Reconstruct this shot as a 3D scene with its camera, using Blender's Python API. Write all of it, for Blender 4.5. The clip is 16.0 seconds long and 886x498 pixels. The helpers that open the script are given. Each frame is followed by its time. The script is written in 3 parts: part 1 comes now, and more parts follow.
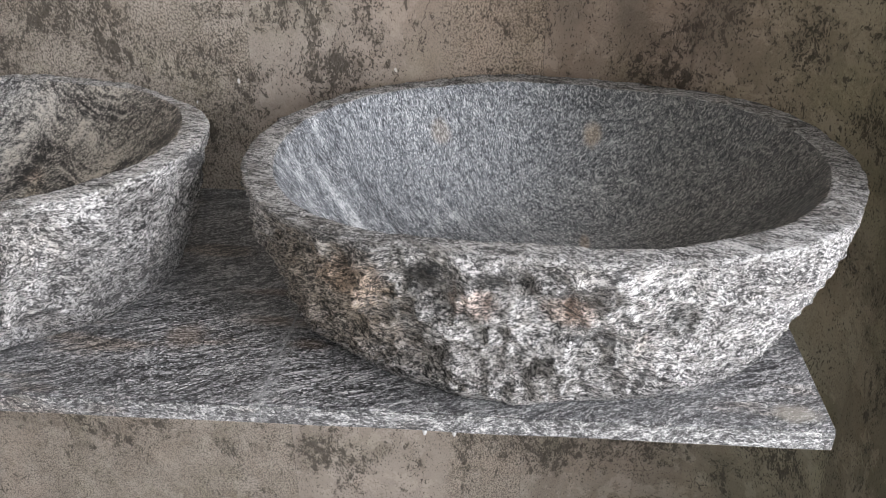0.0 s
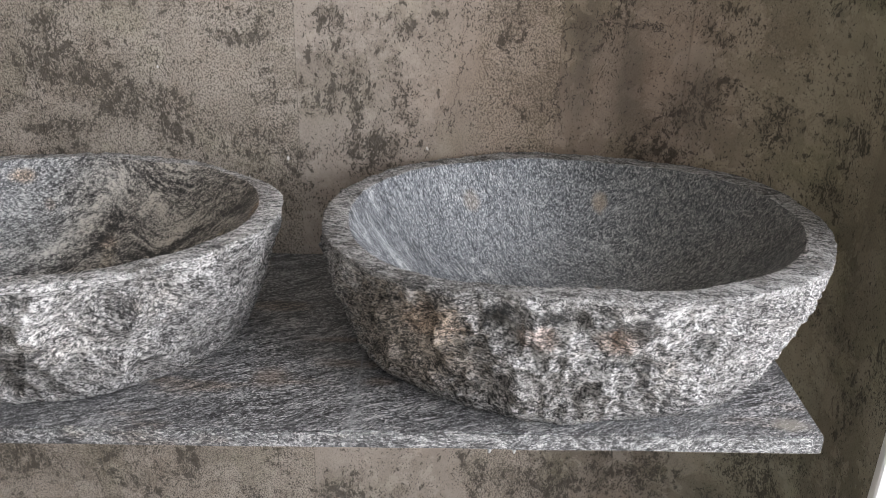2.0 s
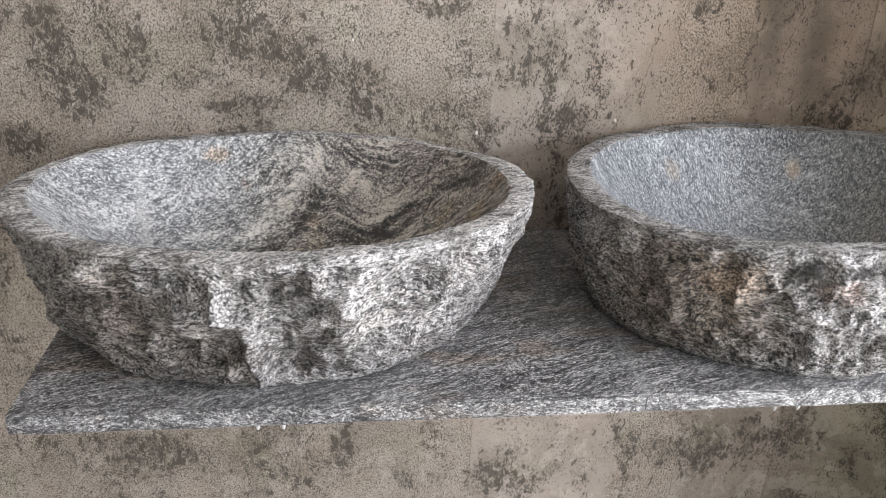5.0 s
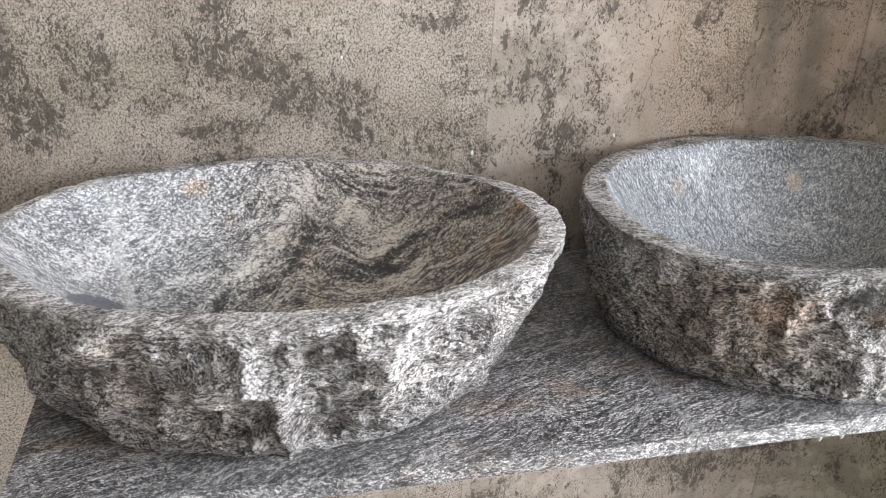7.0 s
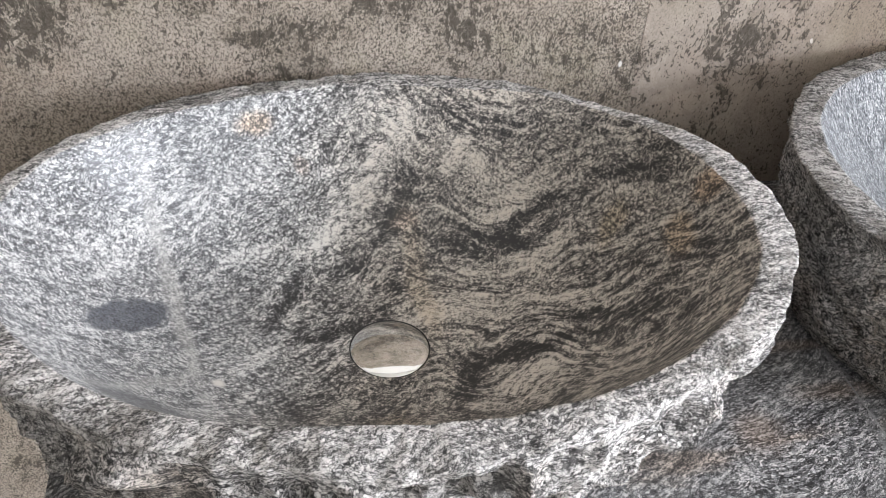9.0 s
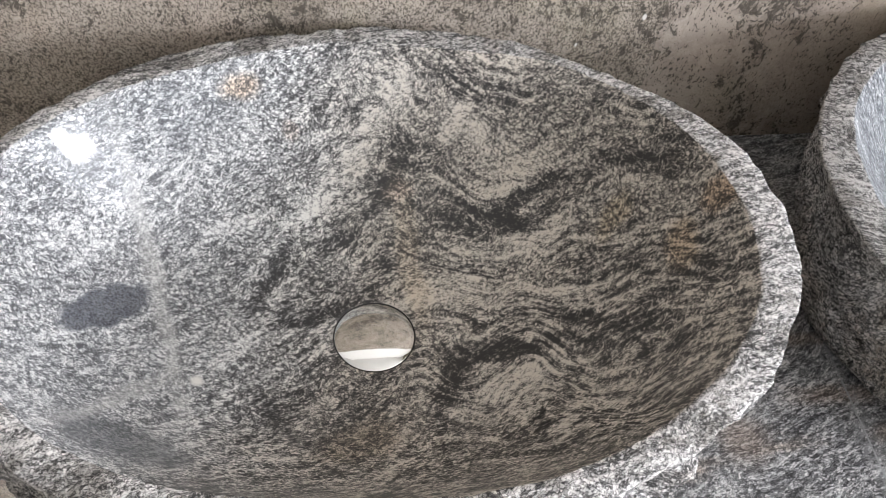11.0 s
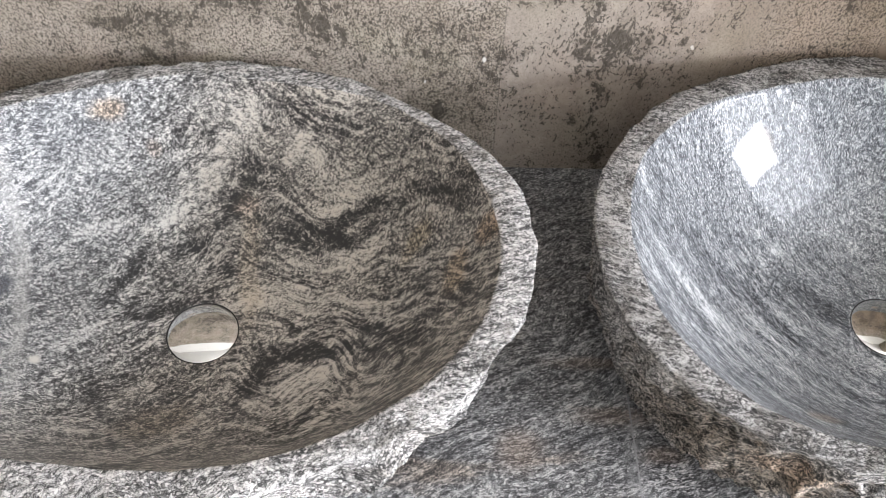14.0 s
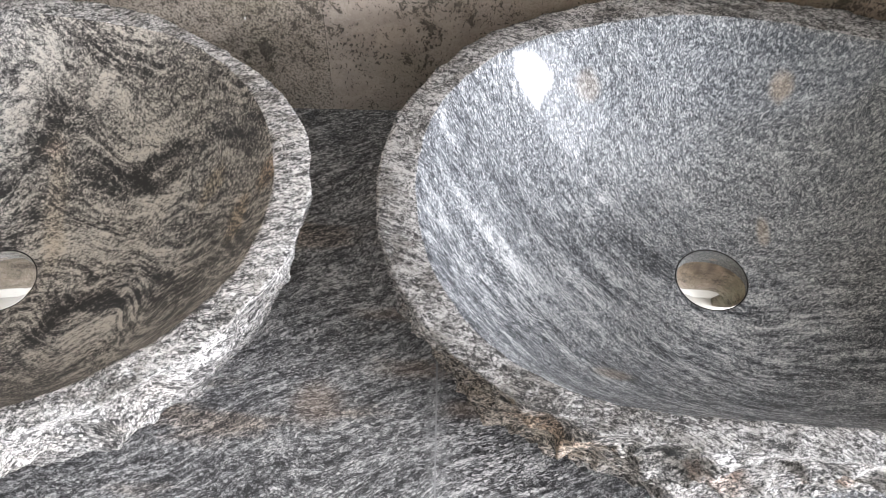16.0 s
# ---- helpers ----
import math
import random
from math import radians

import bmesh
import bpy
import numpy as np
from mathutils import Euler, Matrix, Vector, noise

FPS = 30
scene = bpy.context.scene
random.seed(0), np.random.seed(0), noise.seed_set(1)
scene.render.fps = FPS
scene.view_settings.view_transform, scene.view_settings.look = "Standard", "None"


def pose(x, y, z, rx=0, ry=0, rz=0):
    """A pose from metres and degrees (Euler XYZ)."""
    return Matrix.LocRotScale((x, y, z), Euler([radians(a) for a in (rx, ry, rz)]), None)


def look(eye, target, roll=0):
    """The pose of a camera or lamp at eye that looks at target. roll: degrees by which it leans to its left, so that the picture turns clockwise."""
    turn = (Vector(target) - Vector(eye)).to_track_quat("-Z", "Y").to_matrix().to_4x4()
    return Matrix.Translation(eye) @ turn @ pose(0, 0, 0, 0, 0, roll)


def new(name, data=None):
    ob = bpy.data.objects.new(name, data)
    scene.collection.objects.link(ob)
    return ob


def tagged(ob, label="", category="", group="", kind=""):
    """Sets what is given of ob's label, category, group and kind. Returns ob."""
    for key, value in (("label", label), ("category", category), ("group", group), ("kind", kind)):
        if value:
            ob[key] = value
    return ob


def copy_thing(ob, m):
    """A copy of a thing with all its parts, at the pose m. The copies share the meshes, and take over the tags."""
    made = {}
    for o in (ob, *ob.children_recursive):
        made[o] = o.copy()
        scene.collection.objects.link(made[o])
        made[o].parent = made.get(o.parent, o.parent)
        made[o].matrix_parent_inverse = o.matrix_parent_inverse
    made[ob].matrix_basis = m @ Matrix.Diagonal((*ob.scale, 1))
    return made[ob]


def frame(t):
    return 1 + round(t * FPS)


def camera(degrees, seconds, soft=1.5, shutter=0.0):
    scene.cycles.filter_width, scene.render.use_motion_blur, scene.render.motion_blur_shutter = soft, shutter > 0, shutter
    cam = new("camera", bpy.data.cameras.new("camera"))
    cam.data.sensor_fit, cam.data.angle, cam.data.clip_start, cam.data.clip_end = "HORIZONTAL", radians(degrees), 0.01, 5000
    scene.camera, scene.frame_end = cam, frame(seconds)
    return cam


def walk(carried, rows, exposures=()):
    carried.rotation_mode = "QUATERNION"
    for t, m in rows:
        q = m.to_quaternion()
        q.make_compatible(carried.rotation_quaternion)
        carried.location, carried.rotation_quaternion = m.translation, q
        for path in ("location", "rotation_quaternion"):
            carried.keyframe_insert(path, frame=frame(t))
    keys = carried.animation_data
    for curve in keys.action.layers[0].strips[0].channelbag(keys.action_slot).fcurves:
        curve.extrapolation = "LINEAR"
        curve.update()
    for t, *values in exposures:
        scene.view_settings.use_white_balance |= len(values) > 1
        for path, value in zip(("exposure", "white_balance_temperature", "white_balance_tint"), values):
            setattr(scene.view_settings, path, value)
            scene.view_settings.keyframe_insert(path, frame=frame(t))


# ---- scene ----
cam = camera(54.2, 16.0, 0.5)
PATH = [
    (0, (0.16, -1.12, 1.392), (0.003, 0.62, 0.417), -0.1),
    (0.5, (0.118, -1.149, 1.411), (-0.018, 0.598, 0.447), 0.1),
    (1, (0.055, -1.195, 1.432), (0.006, 0.571, 0.494), 0.8),
    (1.5, (0.014, -1.25, 1.446), (0.078, 0.543, 0.562), 2.1),
    (2, (0.022, -1.293, 1.451), (0.025, 0.529, 0.625), 1.4),
    (2.5, (0.016, -1.316, 1.416), (-0.103, 0.519, 0.628), -0.8),
    (3, (-0.07, -1.349, 1.418), (-0.155, 0.488, 0.631), -0.3),
    (3.5, (-0.218, -1.379, 1.418), (-0.16, 0.463, 0.641), 0.7),
    (4, (-0.295, -1.36, 1.413), (-0.19, 0.479, 0.634), 1.7),
    (4.2, (-0.31, -1.339, 1.412), (-0.207, 0.495, 0.62), 1.7),
    (6.3, (-0.548, -1.237, 1.391), (-0.126, 0.53, 0.553), 3.0),
    (6.5, (-0.55, -1.224, 1.395), (-0.122, 0.541, 0.557), 3.0),
    (7, (-0.533, -1.164, 1.413), (-0.116, 0.604, 0.576), 2.8),
    (7.5, (-0.502, -1.069, 1.422), (-0.169, 0.699, 0.55), 2.4),
    (8, (-0.51, -0.983, 1.428), (-0.22, 0.745, 0.463), 2.1),
    (8.5, (-0.554, -0.875, 1.423), (-0.277, 0.724, 0.253), 3.1),
    (9, (-0.58, -0.797, 1.429), (-0.237, 0.726, 0.179), 4.3),
    (9.2, (-0.582, -0.775, 1.434), (-0.218, 0.704, 0.137), 4.9),
    (11.3, (-0.51, -0.661, 1.535), (-0.308, 0.539, -0.052), 6.3),
    (11.5, (-0.494, -0.653, 1.544), (-0.323, 0.522, -0.065), 6.5),
    (12, (-0.456, -0.645, 1.54), (-0.352, 0.476, -0.113), 6.5),
    (12.5, (-0.418, -0.647, 1.544), (-0.467, 0.454, -0.125), 2.6),
    (13, (-0.39, -0.706, 1.579), (-0.437, 0.453, -0.05), 0.8),
    (13.4, (-0.368, -0.728, 1.601), (-0.355, 0.455, -0.012), 1.6),
    (13.5, (-0.357, -0.736, 1.606), (-0.336, 0.47, 0.011), 1.4),
    (14, (-0.28, -0.729, 1.615), (-0.243, 0.506, 0.043), 2.2),
    (14.5, (-0.18, -0.712, 1.614), (-0.16, 0.519, 0.039), 3.5),
    (15, (-0.1, -0.706, 1.606), (-0.13, 0.489, 0.003), 4.1),
    (15.5, (-0.077, -0.704, 1.604), (-0.145, 0.447, -0.03), 1.9),
    (16, (-0.08, -0.703, 1.595), (-0.067, 0.424, -0.057), 1.7),
]
walk(cam, [(t, look(eye, target, roll)) for t, eye, target, roll in PATH],
     [(0, 0.44), (1.5, 0.27), (4, 0.54), (6.5, 0.97), (9, 1.0), (11.5, 1.06), (16, 1.1)])

# ---- world and lights ----
world = bpy.data.worlds.new("world")
scene.world = world
world.use_nodes = True
sky = world.node_tree.nodes.new("ShaderNodeTexSky")
sky.sky_type, sky.sun_disc = "NISHITA", False
sky.sun_elevation, sky.sun_rotation = radians(48), radians(115)
world.node_tree.links.new(sky.outputs[0], world.node_tree.nodes["Background"].inputs[0])
world.node_tree.nodes["Background"].inputs[1].default_value = 0.05


def area_lamp(name, eye, target, width, height, watts, colour):
    data = bpy.data.lights.new(name, "AREA")
    data.shape, data.size, data.size_y, data.energy, data.color = "RECTANGLE", width, height, watts, colour
    ob = new(name, data)
    ob.matrix_world = look(eye, target)
    return ob


sun_data = bpy.data.lights.new("sun", "SUN")
sun_data.energy, sun_data.angle, sun_data.color = 4.0, radians(12), (1.0, 0.96, 0.9)
sun = new("sun", sun_data)
sun.matrix_world = look((4.0, 1.5, 5.0), (0, 0.2, 0))

# daylight through the open side of the room
area_lamp("opening_light", (2.25, -1.55, 1.4), (0, -1.55, 1.3), 2.4, 2.3, 100, (0.905, 0.925, 1.0))
# added strip lamp, shaped so that its reflection gives the glare in the bowls
area_lamp("glare_strip_light", (2.15, -1.65, 1.70), (0, -1.65, 1.70), 0.75, 0.3, 28, (0.91, 0.93, 1.0))
# added fill lamp from the front, set in an assumed doorway behind the camera
area_lamp("front_fill_light", (0.9, -3.45, 1.5), (0.9, 0, 1.2), 2.0, 2.0, 9, (0.905, 0.925, 1.0))


# ---- node helpers ----
class Nodes:
    def __init__(self, name):
        self.mat = bpy.data.materials.new(name)
        self.mat.use_nodes = True
        self.tree = self.mat.node_tree
        self.bsdf = self.tree.nodes["Principled BSDF"]

    def add(self, kind, **props):
        n = self.tree.nodes.new(kind)
        for k, v in props.items():
            setattr(n, k, v)
        return n

    def put(self, value, socket):
        if isinstance(value, bpy.types.NodeSocket):
            self.tree.links.new(value, socket)
        elif value is not None:
            if socket.type == "RGBA" and len(value) == 3:
                value = (*value, 1)
            socket.default_value = value

    def place(self, what="Object"):
        if what == "World":
            return self.add("ShaderNodeNewGeometry").outputs["Position"]
        return self.add("ShaderNodeTexCoord").outputs[what]

    def rand(self):
        return self.add("ShaderNodeObjectInfo").outputs["Random"]

    def mapping(self, vec, loc=(0, 0, 0), rot=(0, 0, 0), scale=(1, 1, 1)):
        n = self.add("ShaderNodeMapping")
        self.put(vec, n.inputs[0])
        n.inputs["Location"].default_value = loc
        n.inputs["Rotation"].default_value = [radians(a) for a in rot]
        n.inputs["Scale"].default_value = scale
        return n.outputs[0]

    def noise(self, vec, scale, detail=4, rough=0.55, distort=0.0, colour=False):
        n = self.add("ShaderNodeTexNoise")
        self.put(vec, n.inputs["Vector"])
        n.inputs["Scale"].default_value = scale
        n.inputs["Detail"].default_value = detail
        n.inputs["Roughness"].default_value = rough
        n.inputs["Distortion"].default_value = distort
        return n.outputs["Color" if colour else "Fac"]

    def voronoi(self, vec, scale, feature="F1", out="Distance", rnd=1.0):
        n = self.add("ShaderNodeTexVoronoi", feature=feature)
        self.put(vec, n.inputs["Vector"])
        n.inputs["Scale"].default_value = scale
        n.inputs["Randomness"].default_value = rnd
        return n.outputs[out]

    def math(self, op, a, b=None, c=None, clamp=False):
        n = self.add("ShaderNodeMath", operation=op, use_clamp=clamp)
        for v, s in zip((a, b, c), n.inputs):
            self.put(v, s)
        return n.outputs[0]

    def vmath(self, op, a, b=None, scale=None):
        n = self.add("ShaderNodeVectorMath", operation=op)
        self.put(a, n.inputs[0])
        self.put(b, n.inputs[1])
        if scale is not None:
            self.put(scale, n.inputs[3])
        return n.outputs["Value" if op in ("LENGTH", "DISTANCE", "DOT_PRODUCT") else "Vector"]

    def step(self, value, lo, hi, a=0.0, b=1.0):
        n = self.add("ShaderNodeMapRange", interpolation_type="SMOOTHSTEP")
        for v, s in zip((value, lo, hi, a, b), n.inputs):
            self.put(v, s)
        return n.outputs[0]

    def ramp(self, fac, stops):
        n = self.add("ShaderNodeValToRGB")
        e = n.color_ramp.elements
        while len(e) < len(stops):
            e.new(0.5)
        for el, (p, c) in zip(e, stops):
            el.position, el.color = p, (*c, 1) if len(c) == 3 else c
        self.put(fac, n.inputs[0])
        return n.outputs[0]

    def mix(self, fac, a, b, blend="MIX"):
        n = self.add("ShaderNodeMix", data_type="RGBA", blend_type=blend)
        self.put(fac, n.inputs["Factor"])
        self.put(a, n.inputs[6])
        self.put(b, n.inputs[7])
        return n.outputs[2]

    def bump(self, height, strength, distance, normal=None):
        n = self.add("ShaderNodeBump")
        n.inputs["Strength"].default_value = strength
        n.inputs["Distance"].default_value = distance
        self.put(height, n.inputs["Height"])
        self.put(normal, n.inputs["Normal"])
        return n.outputs[0]

    def warp(self, vec, scale, amount, detail=3):
        c = self.noise(vec, scale, detail, 0.5, colour=True)
        c = self.vmath("SUBTRACT", c, (0.5, 0.5, 0.5))
        return self.vmath("ADD", vec, self.vmath("SCALE", c, scale=amount))

    def spot(self, vec, centre, radii, edge=0.25, wobble=None, turn=0.0):
        """1 inside an ellipsoid, 0 outside, with a soft, ragged edge."""
        v = self.vmath("SUBTRACT", vec, centre)
        if turn:
            v = self.mapping(v, rot=(0, 0, turn))
        v = self.vmath("DIVIDE", v, radii)
        d = self.vmath("LENGTH", v)
        if wobble is not None:
            d = self.math("ADD", d, wobble)
        return self.step(d, 1.0 + edge, 1.0 - edge)

    def finish(self, colour, rough, normal=None, coat=0.0, coat_rough=0.1, metal=0.0, ior=1.5):
        self.put(colour, self.bsdf.inputs["Base Color"])
        self.put(rough, self.bsdf.inputs["Roughness"])
        self.put(normal, self.bsdf.inputs["Normal"])
        self.bsdf.inputs["Coat Weight"].default_value = coat
        self.bsdf.inputs["Coat Roughness"].default_value = coat_rough
        self.bsdf.inputs["Metallic"].default_value = metal
        self.bsdf.inputs["IOR"].default_value = ior
        return self.mat


def join_xyz(n, x, y, z):
    node = n.add("ShaderNodeCombineXYZ")
    for value, socket in zip((x, y, z), node.inputs):
        n.put(value, socket)
    return node.outputs[0]


def split_xyz(n, vec):
    node = n.add("ShaderNodeSeparateXYZ")
    n.put(vec, node.inputs[0])
    return node.outputs


# ---- materials ----
def plaster(name, stained=True, base=(0.345, 0.296, 0.246)):
    """Weathered cement render: soft clouds, dark fly-speck pitting, flaked and sooty patches, a few cracks."""
    tone = lambda k, a=1.0, b=1.0: (base[0] * k, base[1] * k * a, base[2] * k * b)
    n = Nodes(name)
    p = n.place("World")
    w = n.warp(n.warp(p, 9, 0.04), 45, 0.02, 4)
    fine = n.warp(p, 60, 0.012, 2)
    x, _, z = split_xyz(n, p)
    # clouds, paler and darker floats of the trowel, faint upright runs
    cloud = n.noise(p, 3.6, 6, 0.66)
    streak = n.noise(n.mapping(p, scale=(14, 14, 2.0)), 1.0, 5, 0.66)
    col = n.ramp(cloud, [(0.32, tone(0.58, 0.96, 0.9)), (0.5, tone(1.0)), (0.68, tone(1.35, 1.02, 1.06))])
    col = n.mix(n.step(streak, 0.48, 0.68, 0.0, 0.4), col, tone(0.66, 0.95, 0.9))
    col = n.mix(n.step(n.noise(w, 12, 7, 0.72), 0.52, 0.55, 0.0, 0.5), col, tone(1.5, 1.01, 1.05))
    hue = n.noise(p, 7.5, 4, 0.6)
    col = n.mix(n.step(hue, 0.5, 0.66, 0.0, 0.55), col, n.mix(1.0, col, (1.0, 0.93, 0.88), "MULTIPLY"))
    col = n.mix(n.step(hue, 0.5, 0.36, 0.0, 0.6), col, n.mix(1.0, col, (0.93, 0.97, 0.86), "MULTIPLY"))
    # sandy ground where the skim coat is thin, a smooth pinkish skim elsewhere
    sandy = n.step(n.noise(w, 4.2, 5, 0.68), 0.44, 0.54, 0.25, 0.8)
    if stained:
        shift = n.math("ADD", x, n.math("MULTIPLY", n.math("SUBTRACT", n.noise(p, 20, 4, 0.65), 0.5), 0.05))
        smooth = n.math("MAXIMUM", n.math("MULTIPLY", n.step(x, -0.204, -0.202), n.step(shift, 0.085, 0.05)), n.step(x, 0.191, 0.194))
        sandy = n.math("MAXIMUM", n.math("MULTIPLY", sandy, n.math("MULTIPLY_ADD", smooth, -0.7, 1.0)), n.math("MULTIPLY", n.math("SUBTRACT", 1.0, smooth), 0.7))
        skim = n.math("MULTIPLY", n.step(x, -0.204, -0.202), n.step(shift, 0.085, 0.05))
        col = n.mix(n.math("MULTIPLY", skim, 0.35), col, tone(1.35, 0.985, 1.03))
    grain = n.noise(n.mapping(n.warp(p, 200, 0.004, 1), scale=(430, 430, 330)), 1.0, 3, 0.75)
    col = n.mix(n.math("MULTIPLY", n.step(grain, 0.5, 0.56), n.math("MULTIPLY", sandy, 0.62)), col, tone(1.6, 1.0, 1.0))
    col = n.mix(n.math("MULTIPLY", n.step(grain, 0.5, 0.43), sandy), col, tone(0.26, 0.97, 0.9))
    # stains and sooty, flaking patches
    marks = 0.0
    if stained:
        torn = n.math("MULTIPLY", n.math("SUBTRACT", n.noise(p, 28, 7, 0.74), 0.5), 3.4)
        for mx, mz, rx, rz in STAINS:
            s = n.spot(w, (mx, 0, mz), (rx, 0.3, rz), 0.6, torn)
            marks = s if marks == 0.0 else n.math("MAXIMUM", marks, s)
    patch = n.step(n.noise(w, 6.5, 6, 0.72), 0.49, 0.6)
    dirt = n.math("MAXIMUM", n.math("MULTIPLY", patch, 0.75), marks, clamp=True)
    film = n.step(n.noise(n.mapping(w, scale=(75, 75, 48)), 1.0, 7, 0.78), 0.44, 0.52)
    col = n.mix(n.math("MULTIPLY", n.math("MULTIPLY", dirt, film), 0.5), col, tone(0.32, 0.95, 0.86))
    # small upright pits, crowding where the wall is dirty
    fleck = n.noise(n.mapping(fine, scale=(360, 360, 190)), 1.0, 3, 0.62)
    spread = n.noise(p, 14, 4, 0.65)
    bar = n.math("SUBTRACT", 0.61, n.math("ADD", n.math("MULTIPLY", dirt, 0.08), n.math("MULTIPLY", n.math("SUBTRACT", spread, 0.5), 0.4)))
    pit = n.step(n.math("SUBTRACT", fleck, bar), 0.0, 0.018)
    col = n.mix(n.math("MULTIPLY", pit, 0.85), col, tone(0.17, 1.0, 0.9))
    # larger lost skins, sharp-edged
    flake = n.noise(n.mapping(w, scale=(85, 85, 42)), 1.0, 6, 0.74, 0.3)
    lost = n.step(n.math("ADD", flake, n.math("MULTIPLY", dirt, 0.13)), 0.625, 0.636)
    col = n.mix(n.math("MULTIPLY", lost, 0.8), col, tone(0.2, 1.0, 0.9))
    wander = n.math("MULTIPLY", n.math("SUBTRACT", n.noise(p, 24, 5, 0.65), 0.5), 0.08)
    cracks = 0.0
    if stained:
        for along, over, start, stop, at, slope in ((z, x, 1.06, 1.28, 0.03, 0.14), (x, z, 0.195, 0.345, 1.232, 0.0), (z, x, 0.30, 0.50, -0.605, 0.0), (z, x, 1.06, 1.26, 0.193, 0.05), (x, z, -0.92, -0.80, 1.13, -0.3), (x, z, -0.72, -0.60, 1.12, -0.2)):
            d = n.math("ABSOLUTE", n.math("SUBTRACT", n.math("SUBTRACT", over, at), n.math("ADD", wander, n.math("MULTIPLY", n.math("SUBTRACT", along, start), slope))))
            k = n.math("MULTIPLY", n.step(d, 0.0015, 0.0005), n.math("MULTIPLY", n.math("GREATER_THAN", along, start), n.math("LESS_THAN", along, stop)))
            cracks = k if cracks == 0.0 else n.math("MAXIMUM", cracks, k)
        cracks = n.math("MULTIPLY", cracks, n.step(n.noise(p, 40, 3), 0.38, 0.5))
        col = n.mix(n.math("MULTIPLY", cracks, 0.8), col, tone(0.15))
        for cx, cz, cr in ((-0.003, 1.035, 0.0018), (-0.222, 1.015, 0.0024), (-0.41, 1.155, 0.0016), (-0.285, 0.985, 0.0014)):
            col = n.mix(n.spot(fine, (cx, 0, cz), (cr, 0.1, cr * 1.5), 0.3), col, (0.75, 0.73, 0.7))
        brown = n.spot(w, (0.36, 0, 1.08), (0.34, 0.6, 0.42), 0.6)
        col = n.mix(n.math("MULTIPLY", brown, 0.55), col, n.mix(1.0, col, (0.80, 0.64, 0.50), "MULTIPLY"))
        for cx, cz, rx, rz in ((0.30, 1.15, 0.022, 0.07), (0.40, 1.12, 0.03, 0.06), (0.226, 1.18, 0.02, 0.09)):
            col = n.mix(n.math("MULTIPLY", n.spot(n.warp(p, 30, 0.03, 4), (cx, 0, cz), (rx, 0.3, rz), 0.8), 0.55), col, tone(0.34, 0.92, 0.82))
        # corner shade with a greenish cast, painted into the plaster colour
        corner_shade = n.spot(w, (0.62, -0.1, 0.8), (0.16, 0.6, 2.0), 0.6)
        col = n.mix(n.math("MULTIPLY", corner_shade, 0.8), col, n.mix(1.0, col, (0.70, 0.77, 0.66), "MULTIPLY"))
    tint = n.rand()
    col = n.mix(n.math("MULTIPLY", tint, 0.3), col, n.mix(1.0, col, (0.82, 0.82, 0.84), "MULTIPLY"))
    height = n.math("SUBTRACT", n.math("MULTIPLY", grain, n.math("MULTIPLY", sandy, 0.9)), n.math("ADD", n.math("MULTIPLY", pit, 0.8), n.math("ADD", lost, cracks)))
    return n.finish(col, 0.8, n.bump(height, 0.6, 0.0012))


STAINS = [(-0.54, 1.15, 0.085, 0.04), (-0.47, 1.11, 0.05, 0.04), (-0.40, 1.07, 0.032, 0.045), (-0.84, 1.16, 0.03, 0.055), (-0.82, 1.075, 0.05, 0.05),
          (-0.116, 1.12, 0.012, 0.065), (-0.09, 1.03, 0.045, 0.038), (-0.15, 1.235, 0.026, 0.023), (0.005, 1.23, 0.016, 0.014), (-0.57, 1.055, 0.05, 0.02),
          (-0.575, 1.21, 0.03, 0.035), (-0.28, 1.2, 0.045, 0.014), (-0.76, 0.42, 0.07, 0.05), (-0.434, 0.43, 0.02, 0.06), (-0.154, 0.355, 0.05, 0.05),
          (0.23, 0.39, 0.06, 0.06), (-0.9, 1.0, 0.04, 0.025)]


